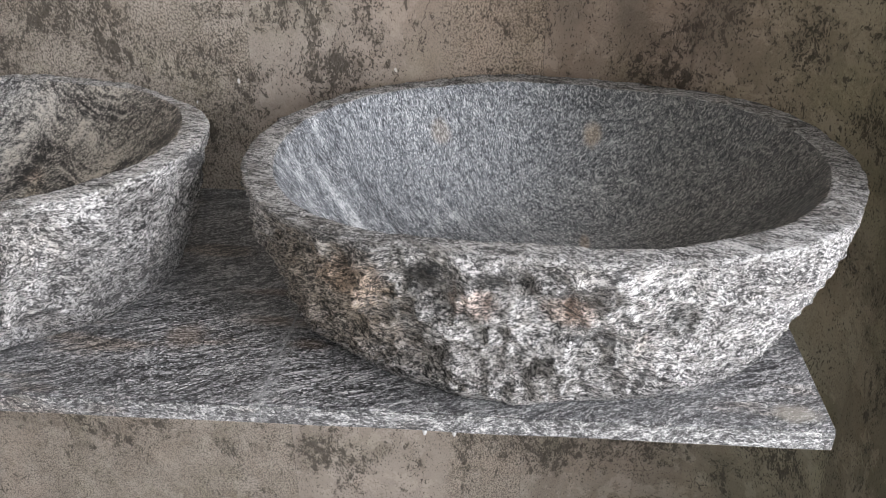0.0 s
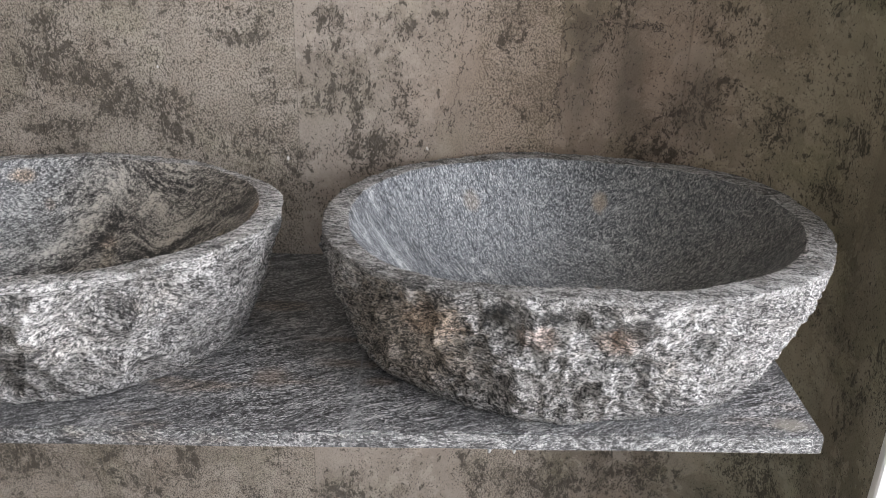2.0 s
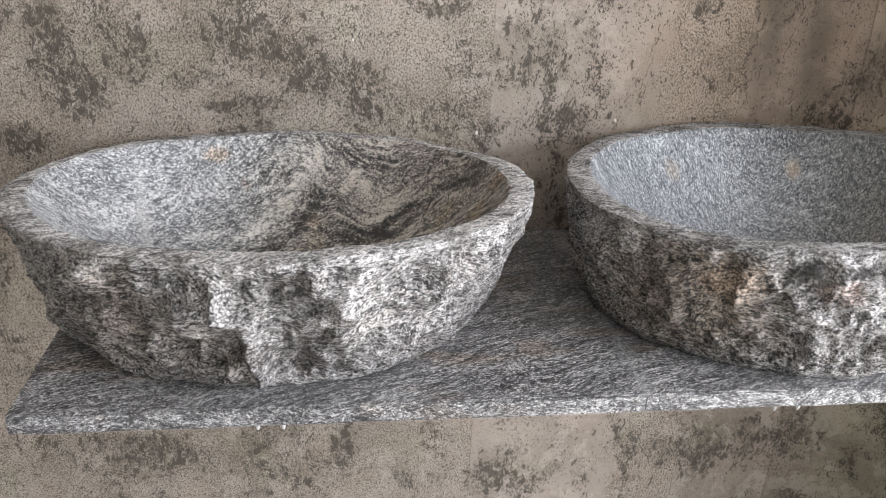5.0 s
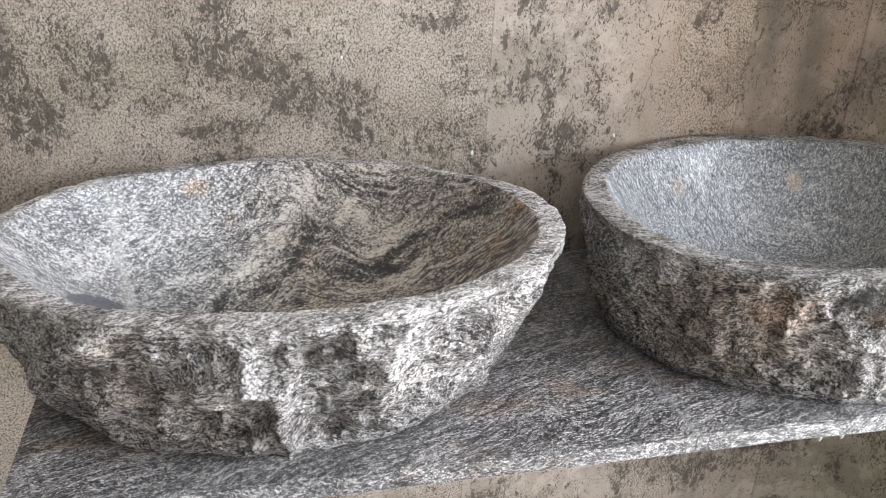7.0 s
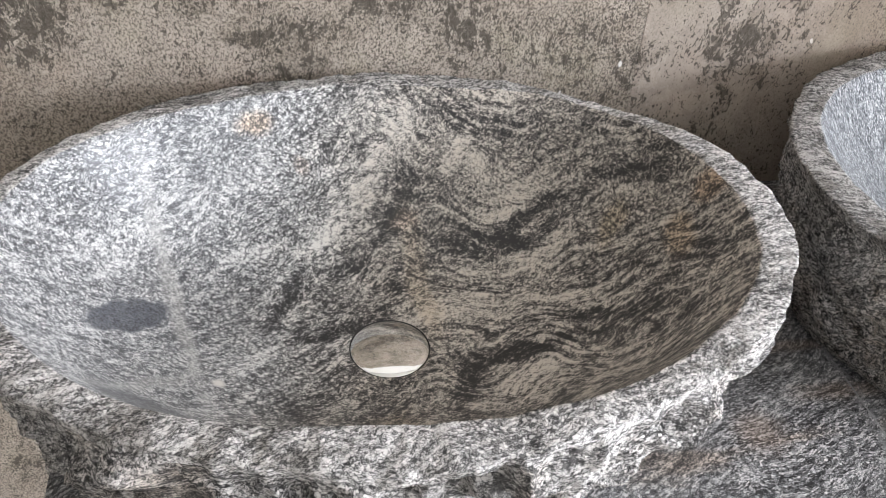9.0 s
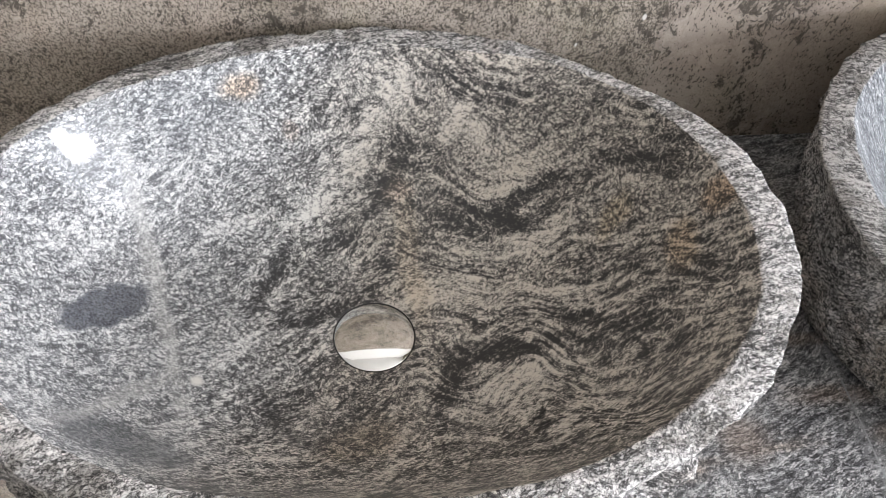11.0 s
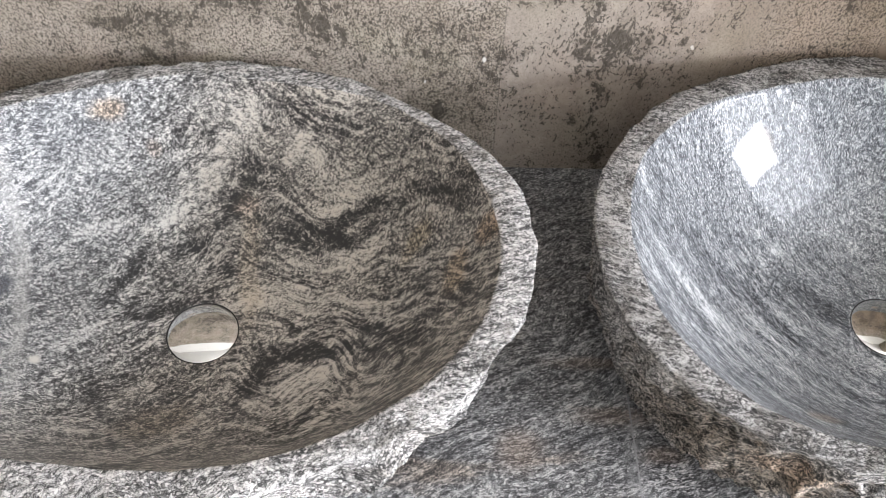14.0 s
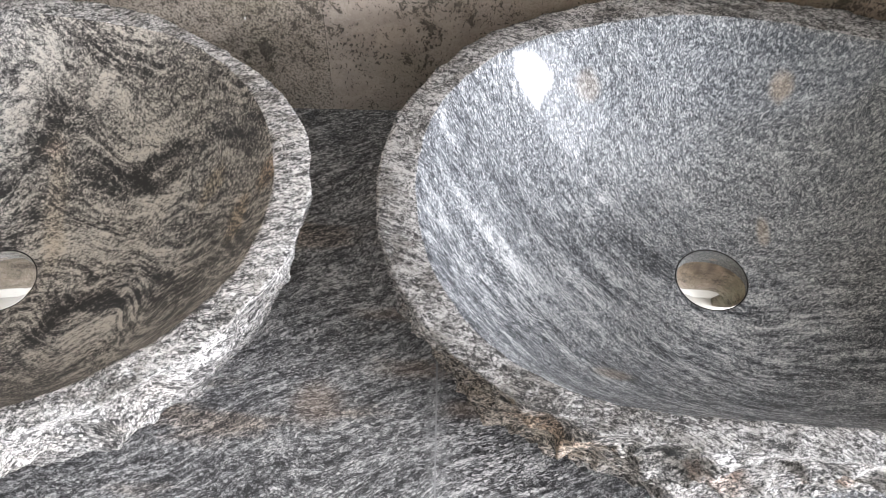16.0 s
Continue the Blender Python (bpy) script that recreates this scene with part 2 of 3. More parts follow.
def gneiss(n, p, lie, shades, bands, size=(420, 560), crisp=0.4, salt=0.25, edge=0.3, grains=None):
    """Banded crystalline stone: small pale and dark grains with thin dark seams between them; the layers lie along the x of lie."""
    shaken = n.warp(n.warp(lie if grains is None else grains, 130, 0.005, 1), 500, 0.0024, 1)
    cells = n.mapping(shaken, scale=(size[0], size[1], size[1]))
    split = n.add("ShaderNodeSeparateColor")
    n.put(n.voronoi(cells, 1.0, "F1", "Color"), split.inputs[0])
    gap = n.voronoi(cells, 1.0, "DISTANCE_TO_EDGE", "Distance")
    layer = n.noise(n.mapping(lie, scale=(8, 42, 42)), 1.0, 4, 0.62)
    seam = n.noise(n.mapping(lie, scale=(26, 190, 190)), 1.0, 3, 0.62)
    patch = n.step(n.noise(lie, 13, 3, 0.6), 0.35, 0.65, 0.4, 1.4)
    grain = n.noise(p, 800, 2, 0.6)
    rind = n.noise(n.mapping(shaken, scale=(size[0] * 0.75, size[1] * 0.75, size[1] * 0.75)), 1.0, 2, 0.5, 0.6)
    worm = n.step(n.math("ABSOLUTE", n.math("SUBTRACT", rind, 0.5)), 0.045, 0.01)
    line = n.math("MAXIMUM", n.math("MULTIPLY", n.step(gap, 0.14, 0.02), 0.6), worm)
    v = n.math("MULTIPLY_ADD", n.math("SUBTRACT", split.outputs[0], 0.5), crisp, 0.5 + 0.3 * edge)
    v = n.math("ADD", v, n.math("MULTIPLY", n.math("SUBTRACT", layer, 0.5), n.math("MULTIPLY", bands, 1.1)))
    v = n.math("ADD", v, n.math("MULTIPLY", n.math("SUBTRACT", seam, 0.5), n.math("MULTIPLY", n.math("MULTIPLY", bands, patch), 1.6)))
    v = n.math("ADD", v, n.math("MULTIPLY", n.math("SUBTRACT", grain, 0.5), salt))
    v = n.math("SUBTRACT", v, n.math("MULTIPLY", line, edge))
    return v, n.ramp(v, shades)


def layered(n, p, turn, tip, swirl, folds):
    """Coordinates along gently folded layers."""
    return n.mapping(n.warp(n.warp(p, folds, swirl, 1), folds * 2.3, swirl * 0.3, 1), rot=(tip, 0, turn))


def veins(n, p, v, marks, strength):
    """Shifts the tone v inside long ragged lenses: (centre x, y), length, width, angle, shift."""
    bent = n.warp(n.warp(p, 16, 0.022, 2), 70, 0.014, 3)
    for (cx, cy), length, width, angle, shift in marks:
        s = n.spot(bent, (cx, cy, 0.1), (length, width, 0.4), 0.45, None, -angle)
        v = n.math("ADD", v, n.math("MULTIPLY", s, shift * strength))
    return v


SWIRL_VEINS = (((-0.024, 0.15), 0.075, 0.012, 38, 0.16), ((-0.121, 0.103), 0.035, 0.005, 18, 0.14), ((0.107, 0.064), 0.05, 0.008, -6, 0.15),
               ((0.13, 0.119), 0.042, 0.011, 10, 0.13), ((0.097, 0.022), 0.054, 0.015, -18, 0.10), ((0.104, -0.073), 0.036, 0.016, 9, 0.12),
               ((0.077, 0.167), 0.024, 0.006, 35, 0.14), ((0.173, -0.02), 0.034, 0.012, -35, 0.09),
               ((0.052, -0.060), 0.036, 0.010, 64, -0.24), ((0.106, -0.039), 0.05, 0.009, -12, -0.27), ((0.012, 0.135), 0.036, 0.008, 45, -0.2),
               ((0.095, 0.090), 0.04, 0.013, -20, -0.2), ((-0.099, 0.054), 0.042, 0.007, 66, -0.2), ((-0.052, 0.018), 0.045, 0.007, 16, -0.22),
               ((0.23, 0.07), 0.04, 0.007, -45, -0.2), ((0.179, -0.046), 0.042, 0.008, -36, -0.13), ((0.131, 0.1), 0.034, 0.005, 9, -0.2),
               ((-0.09, -0.09), 0.05, 0.008, -50, -0.13), ((-0.15, -0.11), 0.035, 0.007, -60, 0.1), ((0.05, -0.14), 0.09, 0.007, 12, 0.07))


def polished_swirl():
    n = Nodes("polished_swirled_gneiss")
    p = n.place()
    across = n.step(n.math("ADD", n.vmath("DOT_PRODUCT", p, (1, -0.3, 0)), n.math("MULTIPLY", n.noise(p, 9, 3), 0.16)), -0.08, 0.10)
    shades = [(0.2, (0.02, 0.02, 0.021)), (0.36, (0.10, 0.10, 0.102)), (0.5, (0.27, 0.27, 0.272)), (0.64, (0.52, 0.52, 0.515)), (0.8, (0.82, 0.82, 0.80))]
    soft = n.warp(n.warp(p, 5.0, 0.05, 1), 17, 0.022, 1)
    x, y, z = split_xyz(n, soft)
    slant = n.math("SUBTRACT", n.math("MULTIPLY", y, 0.72), n.math("MULTIPLY", x, 0.62))
    level = n.math("ADD", n.math("MULTIPLY", y, 0.95), n.math("MULTIPLY", x, 0.25))
    over = n.step(x, -0.02, 0.09)
    u = n.math("ADD", n.math("MULTIPLY", slant, n.math("SUBTRACT", 1.0, over)), n.math("MULTIPLY", level, over))
    swell = n.math("MULTIPLY", n.step(n.noise(p, 8.0, 1), 0.35, 0.65, 0.0, 0.015), over)
    fold = n.math("MULTIPLY", n.math("SINE", n.math("ADD", n.math("MULTIPLY", x, 72.0), n.math("MULTIPLY_ADD", n.noise(p, 11.0, 1), 6.0, n.math("MULTIPLY", y, 14.0)))), swell)
    u = n.math("ADD", u, fold)
    along = n.math("ADD", n.math("MULTIPLY", x, 0.8), n.math("MULTIPLY", y, 0.6))
    lie = join_xyz(n, along, u, n.math("MULTIPLY", z, 0.35))
    v = gneiss(n, p, lie, shades, n.math("MULTIPLY_ADD", across, 0.5, 0.42), (340, 460), 0.46, 0.28, 0.42, n.mapping(n.warp(p, 30, 0.01, 1), rot=(0, 0, -25)))[0]
    v = veins(n, p, v, SWIRL_VEINS, 1.35)
    col = n.ramp(v, shades)
    col = n.mix(n.math("MULTIPLY", across, 0.85), col, n.mix(1.0, col, (0.70, 0.625, 0.54), "MULTIPLY"))
    pale = n.step(n.vmath("DOT_PRODUCT", soft, (1, -0.2, 0)), -0.09, -0.19)
    col = n.mix(n.math("MULTIPLY", pale, 0.45), col, n.ramp(v, [(0.25, (0.10, 0.105, 0.115)), (0.45, (0.31, 0.32, 0.335)), (0.7, (0.58, 0.585, 0.59))]))
    ragged = n.math("MULTIPLY", n.math("SUBTRACT", n.noise(p, 45, 4, 0.6), 0.5), 1.2)
    blue = n.spot(p, (-0.222, 0.0, 0.089), (0.044, 0.015, 0.06), 0.14, n.math("MULTIPLY", ragged, 0.8), -54)
    col = n.mix(n.math("MULTIPLY", blue, 0.9), col, n.ramp(n.noise(p, 600, 2), [(0.35, (0.012, 0.014, 0.02)), (0.65, (0.13, 0.14, 0.165))]))
    slate = n.spot(p, (-0.185, -0.142, 0.13), (0.042, 0.022, 0.06), 0.35, ragged, 25)
    col = n.mix(n.math("MULTIPLY", slate, 0.7), col, n.ramp(n.noise(p, 500, 2), [(0.35, (0.025, 0.027, 0.031)), (0.65, (0.14, 0.145, 0.155))]))
    bent = n.warp(p, 22, 0.012, 2)
    chalk = n.ramp(n.noise(p, 480, 3), [(0.35, (0.2, 0.2, 0.2)), (0.62, (0.62, 0.61, 0.59))])
    for c, r, turn in (((-0.192, 0.032, 0.09), (0.007, 0.115, 0.2), -13.6), ((-0.2, -0.095, 0.1), (0.05, 0.006, 0.2), -58)):
        col = n.mix(n.math("MULTIPLY", n.spot(bent, c, r, 0.6, n.math("MULTIPLY", ragged, 0.5), turn), 0.5), col, chalk)
    toned = n.ramp(v, [(0.28, (0.12, 0.12, 0.12)), (0.5, (0.8, 0.8, 0.8)), (0.72, (1.7, 1.7, 1.7))])
    for c, r, turn, tone, k in (((0.236, -0.008, 0.13), (0.010, 0.021, 0.05), 13, (0.36, 0.27, 0.18), 0.7), ((-0.117, 0.18, 0.158), (0.016, 0.007, 0.03), -12, (0.5, 0.38, 0.28), 0.75),
                                ((0.265, 0.016, 0.176), (0.012, 0.014, 0.03), 0, (0.33, 0.23, 0.15), 0.7), ((0.027, 0.07, 0.06), (0.062, 0.011, 0.3), -95, (0.36, 0.30, 0.23), 0.55),
                                ((-0.03, -0.12, 0.07), (0.036, 0.024, 0.2), -30, (0.22, 0.175, 0.125), 0.55), ((0.018, 0.125, 0.09), (0.012, 0.008, 0.1), 0, (0.5, 0.4, 0.33), 0.7),
                                ((-0.075, 0.165, 0.12), (0.007, 0.006, 0.1), 0, (0.5, 0.43, 0.38), 0.7), ((0.2, 0.05, 0.11), (0.01, 0.02, 0.1), 30, (0.34, 0.27, 0.17), 0.5)):
        col = n.mix(n.math("MULTIPLY", n.spot(bent, c, r, 0.5, ragged, turn), k), col, n.mix(1.0, toned, tone, "MULTIPLY"))
    white = n.spot(p, (-0.153, -0.057, 0.075), (0.006, 0.006, 0.02), 0.3, ragged)
    col = n.mix(white, col, (0.72, 0.70, 0.66))
    return n.finish(col, n.step(v, 0.2, 0.8, 0.5, 0.6), n.bump(v, 0.05, 0.0005), coat=0.3, coat_rough=0.06)


GREY_VEINS = (((-0.262, 0.02), 0.03, 0.012, -48, 0.07), ((-0.222, -0.01), 0.08, 0.012, -40, 0.07), ((-0.159, -0.048), 0.08, 0.007, -39, 0.15), ((-0.1, -0.05), 0.06, 0.005, -36, 0.1),
              ((-0.055, 0.012), 0.06, 0.012, -40, -0.16), ((-0.211, 0.045), 0.04, 0.010, -36, -0.15), ((-0.13, 0.0), 0.08, 0.008, -38, -0.12), ((-0.1, 0.075), 0.01, 0.008, 0, 0.15), ((-0.145, 0.055), 0.009, 0.006, 0, 0.15))


def polished_grey():
    n = Nodes("polished_blue_grey_gneiss")
    p = n.place()
    shades = [(0.2, (0.022, 0.025, 0.03)), (0.37, (0.10, 0.108, 0.12)), (0.51, (0.235, 0.247, 0.265)), (0.65, (0.45, 0.462, 0.475)), (0.82, (0.74, 0.75, 0.76))]
    soft = n.warp(n.warp(p, 6, 0.03, 1), 20, 0.008, 1)
    x, y, z = split_xyz(n, soft)
    lean = n.math("MULTIPLY", n.math("SUBTRACT", x, n.math("SQRT", n.math("MULTIPLY_ADD", x, x, 0.004))), 0.43)
    u = n.math("ADD", n.math("MULTIPLY", y, 0.8), lean)
    lie = join_xyz(n, n.math("SUBTRACT", x, n.math("MULTIPLY", y, 0.5)), u, n.math("MULTIPLY", z, 0.4))
    front = n.step(n.vmath("DOT_PRODUCT", soft, (0.35, 1, 0)), 0.08, -0.04, 0.16, 0.55)
    v = gneiss(n, p, lie, shades, front, (420, 640), 0.34, 0.28, 0.36)[0]
    v = veins(n, p, v, GREY_VEINS, 0.55)
    col = n.ramp(v, shades)
    ragged = n.math("MULTIPLY", n.math("SUBTRACT", n.noise(p, 45, 4, 0.6), 0.5), 1.2)
    # shade of the right inner flank, multiplied into the stone colour
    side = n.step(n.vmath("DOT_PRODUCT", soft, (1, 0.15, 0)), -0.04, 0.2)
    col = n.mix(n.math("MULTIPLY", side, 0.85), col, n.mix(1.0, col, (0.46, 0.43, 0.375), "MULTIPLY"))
    for c, r, k in (((0.071, 0.152, 0.137), (0.010, 0.010, 0.02), 0.75), ((0.063, 0.047, 0.05), (0.006, 0.013, 0.06), 0.5), ((-0.12, 0.15, 0.14), (0.012, 0.01, 0.02), 0.4), ((-0.115, -0.138, 0.1), (0.016, 0.008, 0.05), 0.5)):
        col = n.mix(n.math("MULTIPLY", n.spot(p, c, r, 0.5, ragged), k), col, n.mix(1.0, n.ramp(v, [(0.3, (0.4, 0.4, 0.4)), (0.6, (1.1, 1.1, 1.1))]), (0.46, 0.37, 0.28), "MULTIPLY"))
    return n.finish(col, n.step(v, 0.2, 0.8, 0.5, 0.6), n.bump(v, 0.05, 0.0005), coat=0.36, coat_rough=0.03, ior=1.4)


def rough_stone(name, turn, tan_spots):
    n = Nodes(name)
    p = n.place()
    v, col = gneiss(n, p, layered(n, p, turn, 12, 0.05, 8), [(0.2, (0.018, 0.018, 0.018)), (0.36, (0.13, 0.13, 0.128)), (0.5, (0.33, 0.33, 0.325)), (0.64, (0.53, 0.53, 0.52)), (0.82, (0.76, 0.76, 0.75))], 0.55, (320, 500), 0.52, 0.35, 0.46)
    mica = n.step(n.math("ADD", n.noise(n.warp(p, 30, 0.03), 55, 6, 0.75), n.math("MULTIPLY", n.noise(p, 11, 3), 0.5)), 0.82, 0.88)
    col = n.mix(n.math("MULTIPLY", mica, 0.8), col, n.ramp(n.noise(p, 300, 2), [(0.35, (0.012, 0.012, 0.013)), (0.7, (0.14, 0.14, 0.14))]))
    dull = n.step(n.noise(n.warp(p, 12, 0.05), 13, 5, 0.66), 0.48, 0.58)
    col = n.mix(n.math("MULTIPLY", dull, 0.45), col, n.mix(1.0, col, (0.40, 0.39, 0.37), "MULTIPLY"))
    rust = n.step(n.noise(p, 9, 4, 0.6), 0.56, 0.72)
    col = n.mix(n.math("MULTIPLY", rust, 0.35), col, n.mix(1.0, col, (0.9, 0.72, 0.52), "MULTIPLY"))
    ragged = n.math("MULTIPLY", n.math("SUBTRACT", n.noise(p, 60, 5, 0.7), 0.5), 1.7)
    toned = n.ramp(v, [(0.25, (0.06, 0.06, 0.06)), (0.5, (0.8, 0.8, 0.8)), (0.75, (2.1, 2.1, 2.1))])
    for c, r, tone, k in tan_spots:
        s = n.math("MULTIPLY", n.spot(p, c, r, 0.35, ragged), k)
        col = n.mix(s, col, n.mix(1.0, toned, tone, "MULTIPLY"))
    col = n.mix(1.0, col, (1.0, 0.965, 0.95), "MULTIPLY")
    pits = n.noise(p, 260, 5, 0.72)
    nor = n.bump(n.noise(n.warp(p, 80, 0.01), 95, 5, 0.68), 0.7, 0.004)
    return n.finish(col, 0.78, n.bump(n.math("ADD", pits, n.math("MULTIPLY", v, 0.5)), 0.85, 0.0022, nor))


def hewn_rim(name, turn, tone):
    n = Nodes(name)
    p = n.place()
    v, col = gneiss(n, p, layered(n, p, turn, 5, 0.03, 8), [(0.18, (0.05, 0.05, 0.05)), (0.36, (0.26, 0.26, 0.255)), (0.5, (0.50, 0.50, 0.49)), (0.64, (0.72, 0.72, 0.71)), (0.8, (0.9, 0.9, 0.89))], 0.55, (320, 500), 0.5, 0.35, 0.46)
    col = n.mix(1.0, col, (tone, tone * 0.97, tone * 0.955), "MULTIPLY")
    dull = n.step(n.noise(n.warp(p, 16, 0.05), 24, 5, 0.7), 0.5, 0.6)
    col = n.mix(n.math("MULTIPLY", dull, 0.7), col, n.mix(1.0, col, (0.38, 0.36, 0.33), "MULTIPLY"))
    nor = n.bump(n.noise(p, 80, 5, 0.68), 0.7, 0.005)
    return n.finish(col, 0.8, n.bump(n.math("ADD", n.noise(p, 240, 4, 0.72), v), 0.7, 0.002, nor))


def honed_slab():
    n = Nodes("honed_grey_gneiss")
    p = n.place("World")
    v, col = gneiss(n, p, layered(n, p, -24, 0, 0.05, 6), [(0.2, (0.017, 0.017, 0.018)), (0.37, (0.073, 0.073, 0.075)), (0.5, (0.16, 0.16, 0.163)), (0.64, (0.32, 0.318, 0.315)), (0.82, (0.62, 0.61, 0.60))], 0.5, (240, 580), 0.42, 0.25, 0.36)
    rust = n.step(n.noise(n.mapping(p, scale=(4, 14, 14)), 1.0, 4, 0.6), 0.56, 0.68)
    col = n.mix(n.math("MULTIPLY", rust, 0.6), col, n.mix(1.0, col, (0.98, 0.78, 0.6), "MULTIPLY"))
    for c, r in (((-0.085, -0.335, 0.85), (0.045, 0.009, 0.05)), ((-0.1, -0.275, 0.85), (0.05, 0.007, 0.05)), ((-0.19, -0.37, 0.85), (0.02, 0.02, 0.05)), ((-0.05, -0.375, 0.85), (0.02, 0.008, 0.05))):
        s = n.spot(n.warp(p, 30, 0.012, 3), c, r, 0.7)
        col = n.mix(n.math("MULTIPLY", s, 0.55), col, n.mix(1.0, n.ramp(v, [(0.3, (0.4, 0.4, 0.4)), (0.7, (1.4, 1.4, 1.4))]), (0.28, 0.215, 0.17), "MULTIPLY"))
    smear = n.step(n.math("ABSOLUTE", n.math("SUBTRACT", split_xyz(n, n.warp(p, 14, 0.02))[0], -0.076)), 0.016, 0.0)
    smear = n.math("MULTIPLY", smear, n.step(n.noise(p, 120, 4, 0.7), 0.4, 0.6))
    col = n.mix(n.math("MULTIPLY", smear, 0.4), col, (0.42, 0.42, 0.42))
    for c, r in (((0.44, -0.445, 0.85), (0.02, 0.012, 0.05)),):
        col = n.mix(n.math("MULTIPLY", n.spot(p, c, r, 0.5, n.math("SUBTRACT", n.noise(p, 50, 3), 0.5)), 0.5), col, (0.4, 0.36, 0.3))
    return n.finish(col, n.step(v, 0.3, 0.8, 0.34, 0.46), n.bump(v, 0.25, 0.001))


def plain(name, colour, rough, metal=0.0, grain=0.0):
    n = Nodes(name)
    p = n.place("World")
    f = n.noise(p, 40, 4, 0.6)
    g = n.noise(p, 3, 4, 0.6)
    c = n.mix(n.step(g, 0.35, 0.7, 0, 0.35), colour, tuple(0.82 * k for k in colour))
    c = n.mix(n.math("MULTIPLY", n.step(f, 0.5, 0.7), grain), c, tuple(0.6 * k for k in colour))
    return n.finish(c, rough, n.bump(f, 0.05 + grain, 0.001), metal=metal)


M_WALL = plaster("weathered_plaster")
M_SIDE = plaster("dark_grey_plaster", False, (0.26, 0.232, 0.185))
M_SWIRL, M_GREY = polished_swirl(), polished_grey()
M_ROUGH_L = rough_stone("split_stone_light", -12, (
    ((-0.15, -0.19, 0.06), (0.13, 0.11, 0.06), (0.19, 0.17, 0.15), 0.5), ((0.02, -0.22, 0.05), (0.05, 0.06, 0.035), (0.13, 0.125, 0.12), 0.5),
    ((-0.088, -0.235, 0.084), (0.022, 0.04, 0.006), (0.6, 0.59, 0.57), 0.9), ((0.1, -0.23, 0.1), (0.05, 0.05, 0.04), (0.5, 0.49, 0.47), 0.3)))
M_ROUGH_R = rough_stone("split_stone_dark", -6, (
    ((-0.2, -0.15, 0.09), (0.10, 0.12, 0.08), (0.19, 0.16, 0.125), 0.75), ((-0.17, -0.2, 0.13), (0.035, 0.05, 0.025), (0.40, 0.30, 0.22), 0.5),
    ((-0.1, -0.21, 0.15), (0.02, 0.05, 0.018), (0.035, 0.033, 0.03), 0.95), ((-0.055, -0.215, 0.13), (0.025, 0.05, 0.014), (0.42, 0.31, 0.25), 0.5),
    ((-0.04, -0.215, 0.155), (0.025, 0.05, 0.012), (0.04, 0.038, 0.035), 0.92), ((0.03, -0.22, 0.125), (0.022, 0.05, 0.018), (0.36, 0.26, 0.2), 0.5),
    ((0.06, -0.22, 0.145), (0.02, 0.05, 0.015), (0.05, 0.045, 0.04), 0.85), ((-0.08, -0.2, 0.05), (0.06, 0.08, 0.03), (0.13, 0.12, 0.11), 0.5),
    ((0.13, -0.22, 0.11), (0.016, 0.05, 0.02), (0.06, 0.06, 0.055), 0.6)))
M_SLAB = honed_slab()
M_JOINT = plain("stone_filler", (0.3, 0.3, 0.3), 0.6, 0, 0.3)
M_CHROME = plain("polished_steel", (0.78, 0.77, 0.74), 0.05, 1.0)
# near-black recess walls: the shade in the gap round the cap, as colour
M_DARK = plain("drain_gap_shade", (0.02, 0.02, 0.02), 0.6)
M_WHITE = plain("white_plastic", (0.5, 0.5, 0.49), 0.4)
M_FLOOR = plain("pale_concrete", (0.5, 0.48, 0.45), 0.6, 0, 0.25)
M_CEIL = plain("white_ceiling_paint", (0.58, 0.57, 0.55), 0.8)
M_LIME = plain("white_wall_paint", (0.8, 0.79, 0.77), 0.8)
M_EARTH = plain("outdoor_paving", (0.7, 0.69, 0.66), 0.85, 0, 0.3)


# ---- mesh helpers ----
def part(name, bm, material, parent=None, label=""):
    data = bpy.data.meshes.new(name)
    bm.to_mesh(data)
    bm.free()
    for m in material if isinstance(material, (list, tuple)) else [material]:
        data.materials.append(m)
    ob = new(name, data)
    if parent is not None:
        ob.parent = parent
    if label:
        ob["label"] = label
    return ob


def box(lo, hi, bevel=0.0, segments=2):
    bm = bmesh.new()
    bmesh.ops.create_cube(bm, size=1)
    for v in bm.verts:
        v.co = [l + (h - l) * (c + 0.5) for l, h, c in zip(lo, hi, v.co)]
    if bevel:
        bmesh.ops.bevel(bm, geom=bm.edges[:], offset=bevel, segments=segments, affect="EDGES", profile=0.6)
    return bm


def lathe(profile, steps=48):
    """A turned shape from (radius, height) pairs, closed at both ends where the radius is 0."""
    bm = bmesh.new()
    rings = []
    for r, z in profile:
        if r == 0:
            rings.append([bm.verts.new((0, 0, z))])
        else:
            rings.append([bm.verts.new((r * math.cos(2 * math.pi * i / steps), r * math.sin(2 * math.pi * i / steps), z)) for i in range(steps)])
    for a, b in zip(rings, rings[1:]):
        for i in range(steps):
            j = (i + 1) % steps
            if len(a) == 1:
                f = bm.faces.new((a[0], b[i], b[j]))
            elif len(b) == 1:
                f = bm.faces.new((a[i], b[0], a[j]))
            else:
                f = bm.faces.new((a[i], b[i], b[j], a[j]))
            f.smooth = True
    bmesh.ops.recalc_face_normals(bm, faces=bm.faces)
    return bm


# ---- setting ----
TOP, THICK, FRONT = 0.85, 0.0245, -0.478
LEFT_END, RIGHT_END, JOINT = -0.778, 0.469, -0.078

